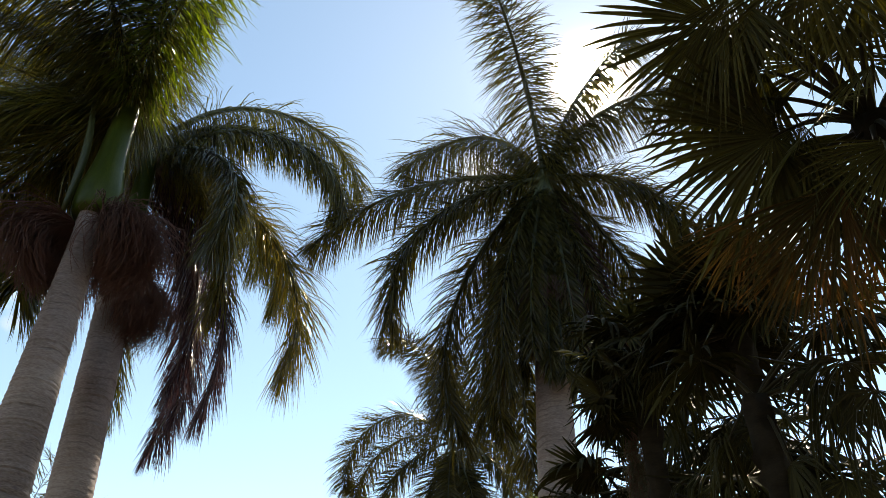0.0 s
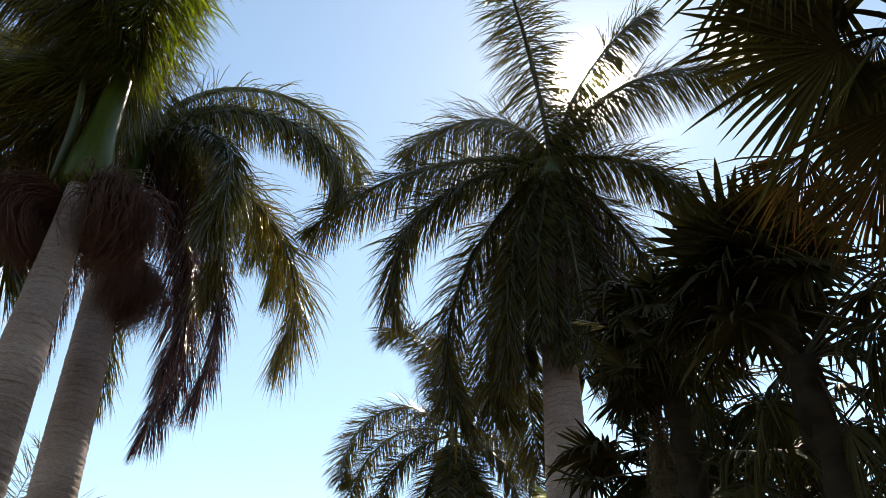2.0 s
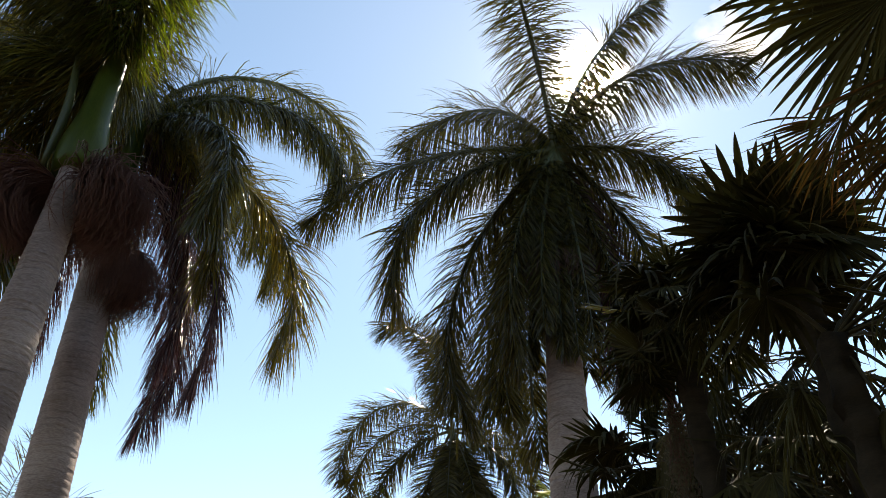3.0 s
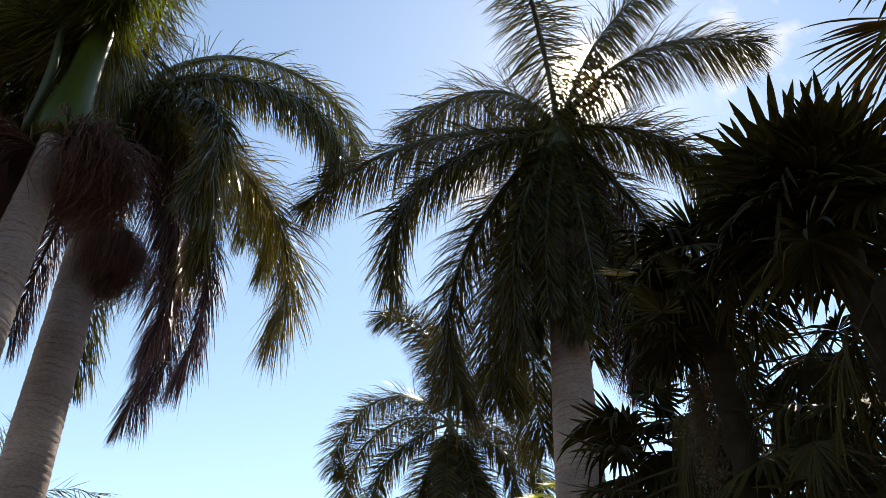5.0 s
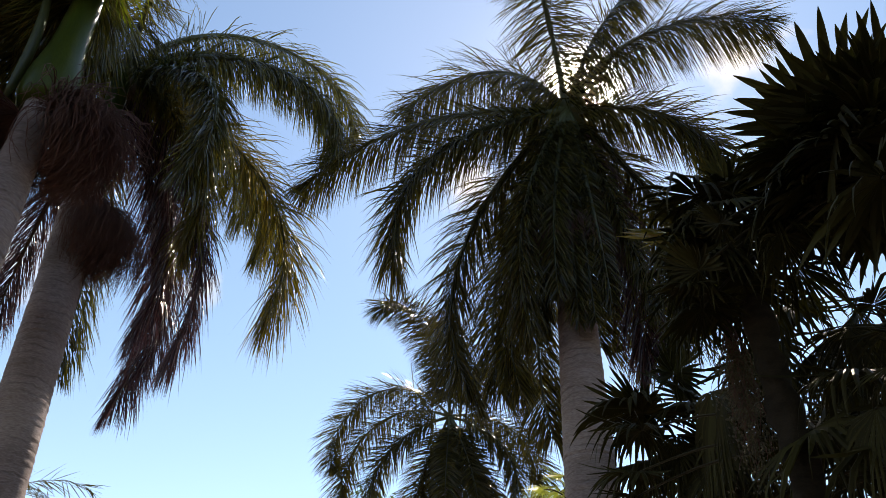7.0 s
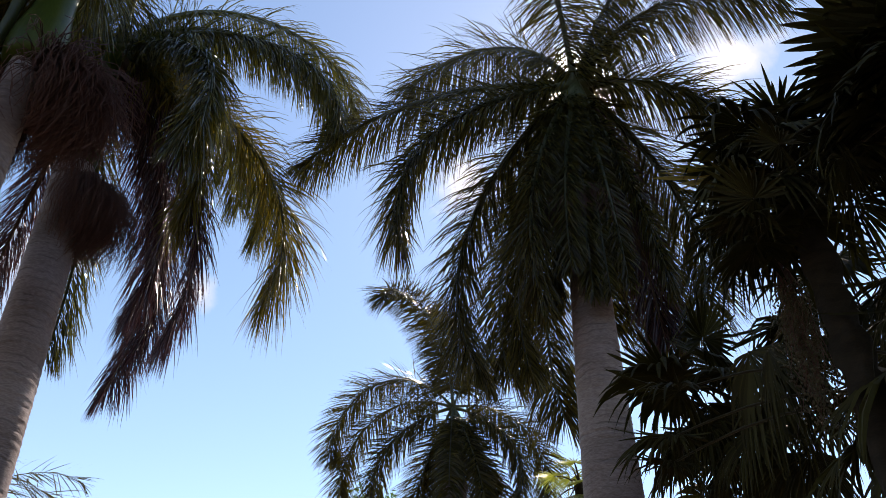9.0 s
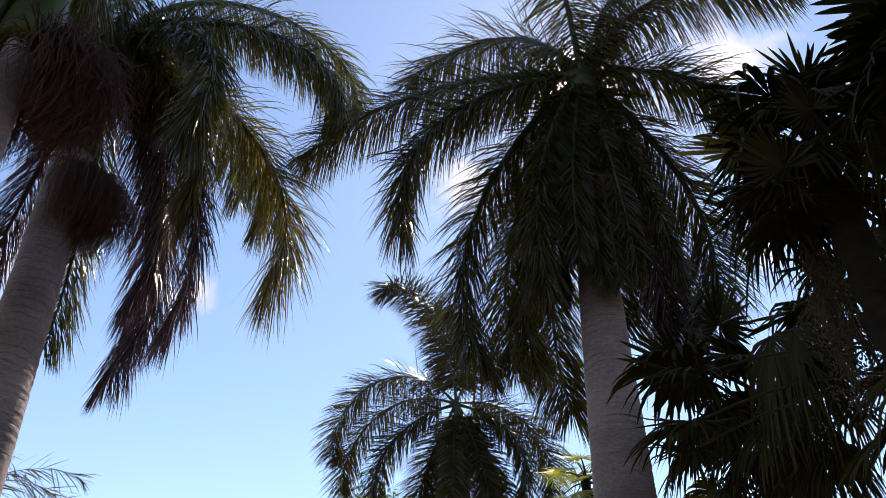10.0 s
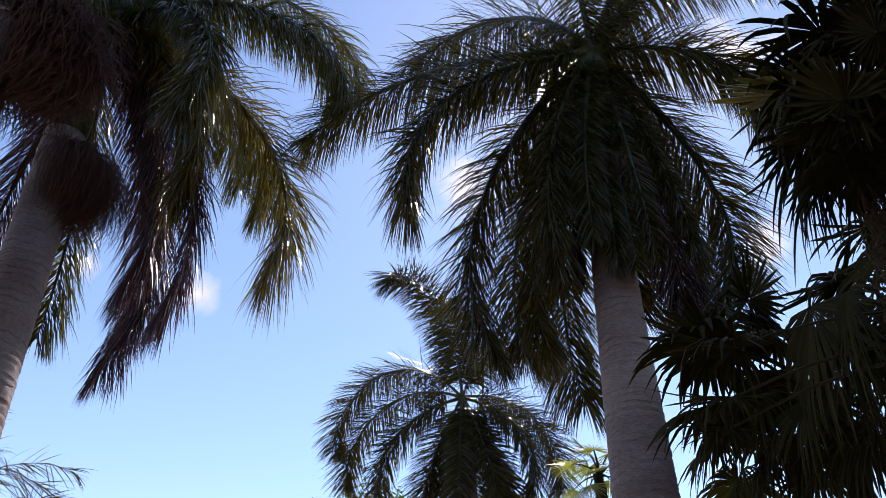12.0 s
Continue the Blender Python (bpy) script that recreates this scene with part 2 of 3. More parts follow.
# ---- palm parts ----
def arc(az, el, droop, length, n=26):
    """A frond's midrib from the origin: it sets off at el degrees above level towards az (0 is +y, 90 is +x) and bends down."""
    s = np.linspace(0, 1, n)
    e, a = np.radians(el - droop * s ** 1.4), math.radians(az)
    d = np.stack([np.cos(e) * math.sin(a), np.cos(e) * math.cos(a), np.sin(e)], 1)
    return np.vstack([[0, 0, 0], np.cumsum((d[1:] + d[:-1]) / 2 * length / (n - 1), 0)])


def leaflets(rng, curve, count, size, width, hang, spread, bare=0.06, sweep=30, pull=0.8, curl=0.13, twist=0.4, clump=0.62):
    """All the leaflets of one frond: stiff narrow tapering blades in several ranks on both sides; the lower ranks hang, the upper ones stand out."""
    n = len(curve)
    s = np.repeat(np.linspace(bare, 0.995, count), 2) + rng.normal(0, 0.005, 2 * count)
    side = np.tile([1.0, -1.0], count)
    keep = rng.uniform(0, 1, len(s)) > 0.05
    # neighbours draw together into loose clumps
    club = np.arange(2 * count) // 2 // 3 * 2 + np.arange(2 * count) % 2
    club = np.where(rng.uniform(0, 1, 2 * count) < 0.15, rng.permutation(2 * count) % (club.max() + 1), club)
    lean = rng.uniform(-1, 1, (2, club.max() + 1))[:, club]
    s, side, lean = np.clip(s, bare * 0.9, 1.0)[keep], side[keep], lean[:, keep]
    x = s * (n - 1)
    i = np.clip(x.astype(int), 0, n - 2)
    base = curve[i] + (curve[i + 1] - curve[i]) * (x - i)[:, None]
    tan = unit(np.gradient(curve, axis=0))[i]
    lat0 = unit(np.cross(curve[-1] * np.array([1, 1, 0]), [0, 0, 1.0]))
    lat = np.tile(lat0, (len(s), 1)) * side[:, None]
    up = unit(np.cross(np.tile(lat0, (len(s), 1)), tan))
    share = clump * lean[0] + (1 - clump) * rng.uniform(-1, 1, len(s))
    rank = np.radians(62 * share * spread + rng.normal(0, 5, len(s)))
    fwd = np.radians(sweep + 22 * s ** 2 + 15 * clump * lean[1] + rng.normal(0, 3, len(s)))
    d = (np.cos(rank)[:, None] * lat + np.sin(rank)[:, None] * up) * np.cos(fwd)[:, None] + np.sin(fwd)[:, None] * tan
    d[:, 2] -= pull * (0.62 - 0.5 * share) * (1 - 0.75 * np.clip(-tan[:, 2], 0, 1) + 0.9 * np.clip(tan[:, 2], 0, 1))
    d = unit(d)
    ln = size * np.clip(0.66 + 2.0 * s * (1 - s) ** 0.6, 0.2, 1.1) * rng.uniform(0.86, 1.06, len(s))
    ln *= np.where(s > 0.9, 1 - 3.2 * (s - 0.9), 1.0)
    m = 5
    u = np.linspace(0, 1, m)
    g = hang * rng.uniform(0.5, 1.5, len(s))
    drift = rng.normal(0, curl, (len(s), 3))
    dirs = unit(d[:, None] + (u ** 1.5)[None, :, None] * (g[:, None, None] * np.array([0, 0, -1.0]) + drift[:, None]))
    step = (dirs[:, 1:] + dirs[:, :-1]) / 2 * (ln / (m - 1))[:, None, None]
    mid = base[:, None] + np.concatenate([np.zeros((len(s), 1, 3)), np.cumsum(step, 1)], 1)
    flat = unit(np.cross(dirs, tan[:, None] + 0.25 * up[:, None] + rng.normal(0, twist, (len(s), 1, 3))))
    across = unit(np.cross(flat, dirs))
    prof = np.array([0.5, 1.0, 0.92, 0.6, 0.03])
    w = (width / 2 * rng.uniform(0.75, 1.2, len(s)))[:, None, None] * prof[None, :, None]
    v = np.stack([mid - across * w, mid + across * w], 2)
    k = len(s)
    o = (np.arange(k) * m * 2)[:, None] + (np.arange(m - 1) * 2)[None]
    f = np.stack([o, o + 1, o + 3, o + 2], -1).reshape(-1, 4)
    return v.reshape(-1, 3), f


def frond(rng, palm, hub, az, el, droop, length, leaf=None, stalk=None, count=270, size=0.85, width=0.025, hang=0.9, spread=1.0, sweep=30, pull=0.8, curl=0.13, bare=0.06, twist=0.4, clump=0.62, girth=1.0, label=""):
    curve = arc(az, el, droop, length)
    n = len(curve)
    s = np.linspace(0, 1, n)
    rad = girth * (0.06 * (1 - s) ** 0.9 * (length / 3.8) + 0.006)
    rad[:3] = girth * np.array([0.11, 0.09, 0.075])
    v, f = tube_mesh(curve, rad, 6, 0.75)
    ob = mesh_object("frond", v, f, stalk or STALK, palm, label)
    ob.location = hub
    v, f = leaflets(rng, curve, count, size, width, hang, spread, bare=bare, sweep=sweep, pull=pull, curl=curl, twist=twist, clump=clump)
    tagged(mesh_object("foliage", v, f, leaf or LEAF, ob), kind="stuff")
    return ob


def ringed_trunk(rng, palm, height, lean, radius, rings, material=None):
    """A tall round stem whose leaf scars stand out as rings; radius(u) along its height."""
    n = rings * 4 + 1
    gaps = np.repeat(rng.uniform(0.5, 1.5, rings), 4)
    u = np.concatenate([[0], np.cumsum(gaps) / gaps.sum()])
    pts = np.stack([lean[0] * u ** 1.6, lean[1] * u ** 1.6, height * u], 1)
    sides = 28
    ph = np.arange(n) % 4
    bump = np.choose(ph, [-0.008, 0.005, 0.003, 0.000]) * rng.uniform(0.1, 1.3, n // 4 + 1)[np.arange(n) // 4]
    ang = np.linspace(0, 2 * np.pi, sides, endpoint=False)
    wob = 0.006 * np.sin(3 * ang[None] + 9 * u[:, None]) + 0.005 * np.sin(2 * ang[None] - 5 * u[:, None]) + rng.normal(0, 0.0012, (n, sides))
    v, f = tube_mesh(pts, radius(u)[:, None] + bump[:, None] + wob, sides)
    return mesh_object("trunk", v, f, material or BARK, palm)


def crownshaft(rng, palm, low, high, r0, r1):
    n, sides = 26, 28
    u = np.linspace(0, 1, n)
    pts = np.array(low)[None] + (np.array(high) - np.array(low))[None] * u[:, None]
    rad = (r0 * (1 - u) + r1 * u) * (1 + 0.3 * np.exp(-((u - 0.16) / 0.2) ** 2)) - 0.03 * np.exp(-(u / 0.03) ** 2)
    ang = np.linspace(0, 2 * np.pi, sides, endpoint=False)
    fold = 0.010 * np.sin(2 * ang[None] + 2.2 * u[:, None]) + 0.007 * u[:, None] * np.sin(5 * ang[None])
    v, f = tube_mesh(pts, rad[:, None] + fold, sides)
    return mesh_object("crownshaft", v, f, SHAFT, palm, "smooth glossy green crownshaft")


def panicle(rng, palm, place, strands, length, fall, spread_deg, az0=None, lift=(-10, 55), name="flower_stalk", fruit=0, thick=1.0, label="brown branched flower stalk"):
    """A drooping brush of thin brown strands, with small fruit on them where it has any."""
    parts, berries = [], []
    for _ in range(strands):
        a = rng.uniform(0, 360) if az0 is None else az0 + rng.normal(0, spread_deg)
        c = arc(a, rng.uniform(*lift), rng.uniform(70, 130) * fall, length * rng.uniform(0.55, 1.0), 8)
        c = c + rng.normal(0, 0.03, c.shape) * np.linspace(0, 1, 8)[:, None]
        parts.append(tube_mesh(c, thick * np.linspace(0.0045, 0.0018, 8), 3))
        for _ in range(fruit):
            k = rng.integers(3, 8)
            q = c[k] + rng.normal(0, 0.018, 3)
            berries.append(tube_mesh(q + np.array([[0, 0, 0.006], [0, 0, 0.002], [0, 0, -0.002], [0, 0, -0.006]]), (0.002, 0.0045, 0.0045, 0.002), 4))
    v, f = join(parts)
    ob = mesh_object(name, v, f, TWIG, palm, label)
    ob.location = place
    if berries:
        v, f = join(berries)
        tagged(mesh_object("fruit", v, f, FRUIT, ob, "small brown fruit"), kind="stuff")
    return ob


def royal_palm(name_label, base, height, lean, radius, rings, shaft_high, shaft_r, hub, rows, seed, group="royal palms", green=LEAF, **look_of):
    rng = np.random.default_rng(seed)
    palm = thing("royal_palm", base, name_label, "palm tree", group)
    ringed_trunk(rng, palm, height, lean, radius, rings)
    top = (lean[0], lean[1], height)
    rel = tuple(hub[i] - base[i] for i in range(3))
    crownshaft(rng, palm, (top[0], top[1], height - 0.02), (rel[0], rel[1], rel[2] + shaft_high), *shaft_r)
    for az, el, droop, length, kind, *part_size in rows:
        leaf = (green, LEAF_OLIVE, LEAF_DRY, LEAF_SUNLIT)[kind]
        style = dict(look_of, size=look_of["size"] * (part_size[0] if part_size else 1.0))
        if kind == 2:
            style.update(curl=0.18, hang=look_of["hang"] * 1.1, sweep=look_of.get("sweep", 30) + 10, width=look_of["width"] * 0.8)
        if kind == 1:
            style.update(hang=look_of["hang"] * 0.7, size=style["size"] * 1.12)
        frond(rng, palm, rel, az, el, droop, length, leaf, STALK_DRY if kind == 2 else STALK, **style)
    return palm


# ---- ground ----
def make_ground():
    bm = bmesh.new()
    bmesh.ops.create_grid(bm, x_segments=60, y_segments=60, size=900)
    for v in bm.verts:
        v.co.z = 0.05 * noise.noise(v.co * 0.02)
    me = bpy.data.meshes.new("ground")
    bm.to_mesh(me)
    bm.free()
    me.materials.append(BOUNCE_GROUND)
    ob = new("ground", me)
    ob.location.z = -0.06
    tagged(ob, "unseen brown ground coloured for warm bounce light", "ground", kind="structure")


make_ground()

# ---- royal palms: az, el, droop, length, kind (0 green, 1 ageing, 2 dry, 3 green with sunlight in its colour) ----
PALM_A = [
    (135, 68, 100, 3.6, 3), (288, 50, 109, 3.8, 0), (307, -6, 125, 3.2, 0), (252, 59, 110, 3.8, 0), (189, 57, 103, 3.8, 0),
    (262, 5, 115, 3.6, 0), (285, -14, 90, 3.4, 1), (330, 62, 100, 3.9, 0), (160, 74, 100, 3.4, 0), (225, 62, 104, 3.6, 0), (275, 30, 100, 3.7, 0),
]
palm_a = royal_palm("tall royal palm with a pale ringed trunk and green crownshaft", (-4.13, 6.92, 0), 6.9, (0.04, 0.0), lambda u: np.clip(0.404 - 0.269 * u, 0.15, 0.26), 95,
                    0.15, (0.215, 0.125), (-4.08, 6.92, 8.65), PALM_A, 11, green=LEAF_GLOSS, size=0.95, hang=1.4, width=0.02, count=480, pull=1.3, curl=0.18, twist=0.7)
PALM_B = [
    (63, 70, 158, 5.3, 0), (64, 58, 160, 4.7, 0), (65, -12, 99, 5.0, 1, 1.2), (66, -44, 66, 5.0, 2), (12, -35, 81, 5.3, 2), (22, -33, 81, 4.8, 2), (44, -46, 66, 4.3, 2), (316, -29, 65, 4.2, 2), (340, -29, 66, 4.7, 0),
    (20, 40, 110, 4.0, 0), (150, 60, 120, 3.6, 0), (300, 50, 110, 3.4, 0), (250, 65, 100, 3.6, 0),
    (45, 15, 120, 4.0, 0), (110, -5, 125, 3.6, 0), (75, 45, 140, 4.4, 0), (75, -30, 80, 3.4, 1),
]
palm_b = royal_palm("royal palm with a grey trunk, fruiting stalks and hanging old fronds", (-4.54, 9.27, 0), 8.0, (-0.4, 0.2), lambda u: np.minimum(0.265, 0.3 - 0.065 * u), 105,
                    0.1, (0.2, 0.12), (-5.0, 9.5, 10.3), PALM_B, 12, green=LEAF_GLOSS, size=0.82, hang=2.0, width=0.016, count=500, sweep=32, pull=1.2, curl=0.2, twist=0.8)
PALM_C = [
    (203, 81, 79, 3.9, 0), (304, 70, 97, 3.85, 0), (290, 24, 65, 4.5, 0), (269, -9, 97, 4.05, 0), (301, -31, 89, 4.8, 0), (347, -36, 81, 4.95, 0), (96, 8, 107, 2.8, 0),
    (98, 64, 94, 3.9, 0), (62, -26, 106, 4.3, 0), (35, -14, 104, 4.35, 0), (331, -24, 89, 4.55, 0), (118, 72, 48, 3.3, 0, 0.7),
    (15, -32, 70, 3.6, 0), (322, -46, 62, 4.3, 0, 0.8), (255, -62, 38, 3.9, 0, 0.75),
    (228, -72, 18, 3.4, 0, 0.5), (40, -52, 38, 3.8, 2), (160, -80, 8, 3.6, 0, 0.38), (190, -82, 6, 3.7, 0, 0.36), (110, -74, 12, 3.6, 0, 0.5), (215, -80, 8, 3.7, 0, 0.38), (280, -76, 12, 3.6, 0, 0.45),
]
palm_c = royal_palm("tall royal palm with drooping dark fronds against the sun", (1.19, 9.5, 0), 7.8, (0.2, 0.1), lambda u: np.minimum(0.3, 0.37 - 0.18 * u), 100,
                    -0.3, (0.165, 0.1), (1.5, 9.5, 9.55), PALM_C, 13, size=0.86, hang=1.2, width=0.0165, count=540, sweep=32, pull=1.0, curl=0.12, twist=0.55)
PALM_D = [
    (300, 53, 159, 4.3, 0), (305, 30, 130, 3.9, 0), (282, -11, 123, 3.3, 0), (58, 22, 134, 3.4, 0), (212, 84, 141, 3.7, 0), (350, 86, 60, 3.9, 0),
    (92, -15, 131, 3.0, 0), (51, 67, 99, 3.75, 0),
    (302, -54, 36, 2.6, 0), (78, -54, 36, 2.5, 0), (20, -60, 25, 3.0, 0), (340, -64, 20, 2.9, 0), (190, -66, 20, 2.6, 0, 0.7), (140, -60, 26, 2.7, 0, 0.7), (75, -58, 30, 2.9, 0, 0.8),
]
royal_palm("farther royal palm with an arching feathery crown", (-0.09, 16.4, 0), 6.4, (0.0, 0.0), lambda u: 0.27 - 0.04 * u, 80,
           -0.25, (0.15, 0.1), (-0.09, 16.4, 7.92), PALM_D, 14, size=0.64, hang=0.6, width=0.017, count=470, sweep=26, pull=0.4, curl=0.07, bare=0.1, clump=0.25, girth=0.5)


# ---- flower and fruit stalks of the royal palms ----
rng = np.random.default_rng(21)
for az, reach in ((55, 1.05), (80, 1.1), (105, 1.0), (30, 1.0), (290, 1.15), (265, 1.1), (318, 1.1)):
    panicle(rng, palm_a, (0.16 * math.sin(radians(az)) + 0.04, 0.16 * math.cos(radians(az)), 6.8), 560, reach, 1.05, 26, az, lift=(-35, 30), thick=1.5)
for az, reach in ((75, 1.45), (100, 1.5), (130, 1.3), (50, 1.3)):
    panicle(rng, palm_b, (0.17 * math.sin(radians(az)) - 0.4, 0.17 * math.cos(radians(az)) + 0.2, 7.75), 460, reach, 1.0, 24, az, lift=(-55, -5), thick=1.1)
for az, reach in ((178, 1.0), (208, 1.15), (152, 1.0), (240, 1.2)):
    panicle(rng, palm_c, (0.17 * math.sin(radians(az)) + 0.16, 0.17 * math.cos(radians(az)) + 0.1, 7.75), 240, reach, 0.8, 22, az, lift=(-78, -35))


def spathe(palm, low, high, r):
    """A loose pale leaf sheath that stands off the stem."""
    u = np.linspace(0, 1, 14)
    pts = np.array(low)[None] * (1 - u[:, None]) + np.array(high)[None] * u[:, None]
    pts[:, 0] += 0.07 * np.sin(np.pi * u)
    v, f = tube_mesh(pts, r * np.sin(np.pi * np.clip(u * 0.94 + 0.03, 0, 1)) ** 0.3, 12, 0.5)
    mesh_object("leaf_sheath", v, f, STALK, palm, "loose dark olive leaf sheath")


spathe(palm_a, (-0.2, -0.2, 6.85), (-0.3, -0.2, 8.6), 0.07)


# ---- fan palms ----
def fan_blade(rng, axis, radius, hint, segments=36, open_deg=290, fused=0.46, droop=0.6, ragged=1.0):
    """One pleated fan blade round the origin: segments joined near the stalk, then free, tapering and bending down at the tips."""
    axis = unit(np.asarray(axis, float))
    nrm = np.asarray(hint, float)
    nrm = unit(nrm - axis * (nrm @ axis))
    side = np.cross(nrm, axis)
    th = np.radians(np.linspace(-open_deg / 2, open_deg / 2, segments) + rng.normal(0, 1.2 * ragged, segments))
    dth = np.radians(open_deg) / segments
    ln = radius * (0.72 + 0.28 * np.cos(th / 2) ** 2) * rng.uniform(0.9 - 0.16 * ragged, 1.08, segments)
    st = np.array([0.03, 0.25, fused, 0.66, 0.82, 0.93, 1.0])
    wid = np.array([0.03, 0.25, fused, fused * 0.84, fused * 0.62, fused * 0.32, 0.02])
    d = np.cos(th)[:, None] * axis + np.sin(th)[:, None] * side
    across = -np.sin(th)[:, None] * axis + np.cos(th)[:, None] * side
    p = ln[:, None, None] * st[None, :, None] * d[:, None]
    p = p + (0.22 * radius * (st[None, :] ** 2) * (np.sin(th) ** 2 * 0.8 - 0.1)[:, None])[..., None] * -nrm
    bend = droop * np.clip(rng.normal(0.95, 0.38 * ragged, segments), -0.3, 2.6)
    k = np.clip((st - fused) / (1 - fused), 0, 1)
    p[..., 2] -= ln[:, None] * bend[:, None] * 0.42 * k[None, :] ** 1.7
    p -= (ln[:, None] * (bend[:, None] * 0.12) * k[None, :] ** 2)[..., None] * d[:, None]
    half = (radius * wid[None, :] * dth / 2 * 1.04)[..., None]
    twist = rng.normal(0, 0.5 * ragged, segments)
    wv = across[:, None] * np.cos(twist[:, None] * k[None, :])[..., None] + nrm * np.sin(twist[:, None] * k[None, :])[..., None]
    fold = (0.35 * half[..., 0] * np.where(st < 0.95, 1.0, 0.2))[..., None] * nrm
    a, b, c = p - wv * half - fold, p + fold, p + wv * half - fold
    m = len(st)
    v = np.stack([a, b, c], 2).reshape(-1, 3)
    o = (np.arange(segments) * m * 3)[:, None] + (np.arange(m - 1) * 3)[None]
    f = np.concatenate([np.stack([o, o + 1, o + 4, o + 3], -1).reshape(-1, 4), np.stack([o + 1, o + 2, o + 5, o + 4], -1).reshape(-1, 4)])
    return v, f


def fan_leaf(rng, palm, heart, at, tip, material, hint=None, droop=0.7, label="", segments=36, fused=0.46, open_deg=290, ragged=1.0):
    """A fan leaf: its stalk from the palm's heart to the blade's base, and the blade."""
    at, tip, heart = (np.asarray(q, float) for q in (at, tip, heart))
    axis = tip - at
    if hint is None:
        out = unit(at - heart)
        hint = np.array([0, 0, 1.0]) + 0.6 * out * (1 if axis[2] < 0 else -0.6) + rng.normal(0, 0.22, 3)
    if unit(axis)[2] < -0.6:
        open_deg, droop = open_deg * 0.6, droop * 1.3
    v, f = fan_blade(rng, axis, np.linalg.norm(axis), hint, droop=droop if unit(axis)[2] < 0.35 else 0.12, segments=segments, fused=fused, open_deg=open_deg, ragged=ragged)
    blade = mesh_object("fan_leaf", v, f, material, palm, label, smooth=False)
    blade.location = at
    rel = heart - at
    u = np.linspace(0, 1, 9)[:, None]
    c = rel[None] * u + np.array([0, 0, 0.12]) * np.sin(np.pi * u) * np.linalg.norm(rel)
    v, f = tube_mesh(c, np.linspace(0.009, 0.018, 9), 6, 0.6)
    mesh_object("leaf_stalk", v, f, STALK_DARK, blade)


def fan_trunk(rng, palm, height, r):
    n = 60
    u = np.linspace(0, 1, n)
    z = height * u
    rad = r * (1.25 - 0.3 * u)[:, None] + rng.normal(0, 0.012, (n, 14)) + 0.012 * (np.arange(n) % 3 == 0)[:, None]
    v, f = tube_mesh(np.stack([0.04 * np.sin(4 * u), 0.03 * np.cos(3 * u), z], 1), rad, 14)
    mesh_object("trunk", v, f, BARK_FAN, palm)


def fan_palm(label, heart, rows, fill, seed, green, reach=0.85, radius=0.58, el_range=(-50, 75), trunk_r=0.07, sector=(0, 360), group="fan palms", face=None, **blade):
    """A fan palm: stem, the leaves that show singly (base, tip, kind), and a crown of more leaves over the sector of azimuths."""
    rng = np.random.default_rng(seed)
    base = (heart[0], heart[1], 0)
    palm = thing("fan_palm", base, label, "palm tree", group)
    fan_trunk(rng, palm, heart[2], trunk_r)
    h = np.array([0, 0, heart[2]])
    o = np.array(base, float)
    for ax, ay, az, bx, by, bz, kind in rows:
        fan_leaf(rng, palm, h, np.array([ax, ay, az]) - o, np.array([bx, by, bz]) - o, (green, LEAF_RUST, LEAF_OLIVE)[kind], None if face is None else np.array(face) + rng.normal(0, 0.2, 3), label=("", "rusty ageing fan leaf", "yellow-green fan leaf")[kind], **blade)
    for i in range(fill):
        a = radians(sector[0] + (sector[1] - sector[0]) * ((i * 0.618) % 1.0))
        e = radians(el_range[0] + (el_range[1] - el_range[0]) * (i + 0.5) / fill)
        d = np.array([math.cos(e) * math.sin(a), math.cos(e) * math.cos(a), math.sin(e)])
        at = h + d * reach * rng.uniform(0.8, 1.1)
        e2 = e - radians(rng.uniform(15, 60))
        d2 = np.array([math.cos(e2) * math.sin(a), math.cos(e2) * math.cos(a), math.sin(e2)]) + rng.normal(0, 0.12, 3)
        fan_leaf(rng, palm, h, at, at + unit(d2) * radius * rng.uniform(0.85, 1.1), green, **blade)
    return palm


# each row: blade base x, y, z, blade tip x, y, z, kind (0 green, 1 rusty, 2 yellow-green)
FAN_F = [
    (1.33, 2.43, 3.68, 0.84, 2.77, 3.40, 0), (1.36, 2.92, 3.60, 1.18, 3.12, 3.28, 1), (1.53, 2.45, 3.43, 1.42, 2.79, 2.88, 1),
    (1.13, 2.17, 4.08, 0.54, 2.24, 4.07, 0), (1.12, 2.02, 4.06, 1.00, 2.35, 3.69, 0), (1.32, 1.83, 3.97, 1.29, 2.21, 3.67, 0),
    (1.50, 1.82, 3.87, 1.57, 2.19, 3.66, 0), (1.65, 2.20, 3.43, 1.45, 2.42, 3.15, 0), (1.57, 2.82, 3.44, 1.45, 3.06, 3.03, 1),
    (1.32, 2.47, 3.94, 0.81, 2.60, 3.94, 0), (1.46, 2.42, 3.74, 1.27, 2.74, 3.42, 0), (1.37, 2.40, 4.04, 0.94, 2.56, 3.96, 0),
]
FAN_K = [
    (1.86, 3.68, 3.25, 1.81, 3.67, 2.70, 0), (1.98, 3.48, 3.03, 1.98, 3.51, 2.56, 0), (1.89, 3.50, 3.20, 1.86, 3.56, 2.74, 0), (1.36, 3.93, 3.43, 1.10, 4.24, 3.24, 0),
    (1.43, 3.99, 2.99, 1.18, 4.05, 2.65, 0), (1.62, 3.76, 2.78, 1.59, 3.76, 2.39, 0), (1.83, 3.70, 2.68, 1.79, 3.68, 2.32, 0),
]
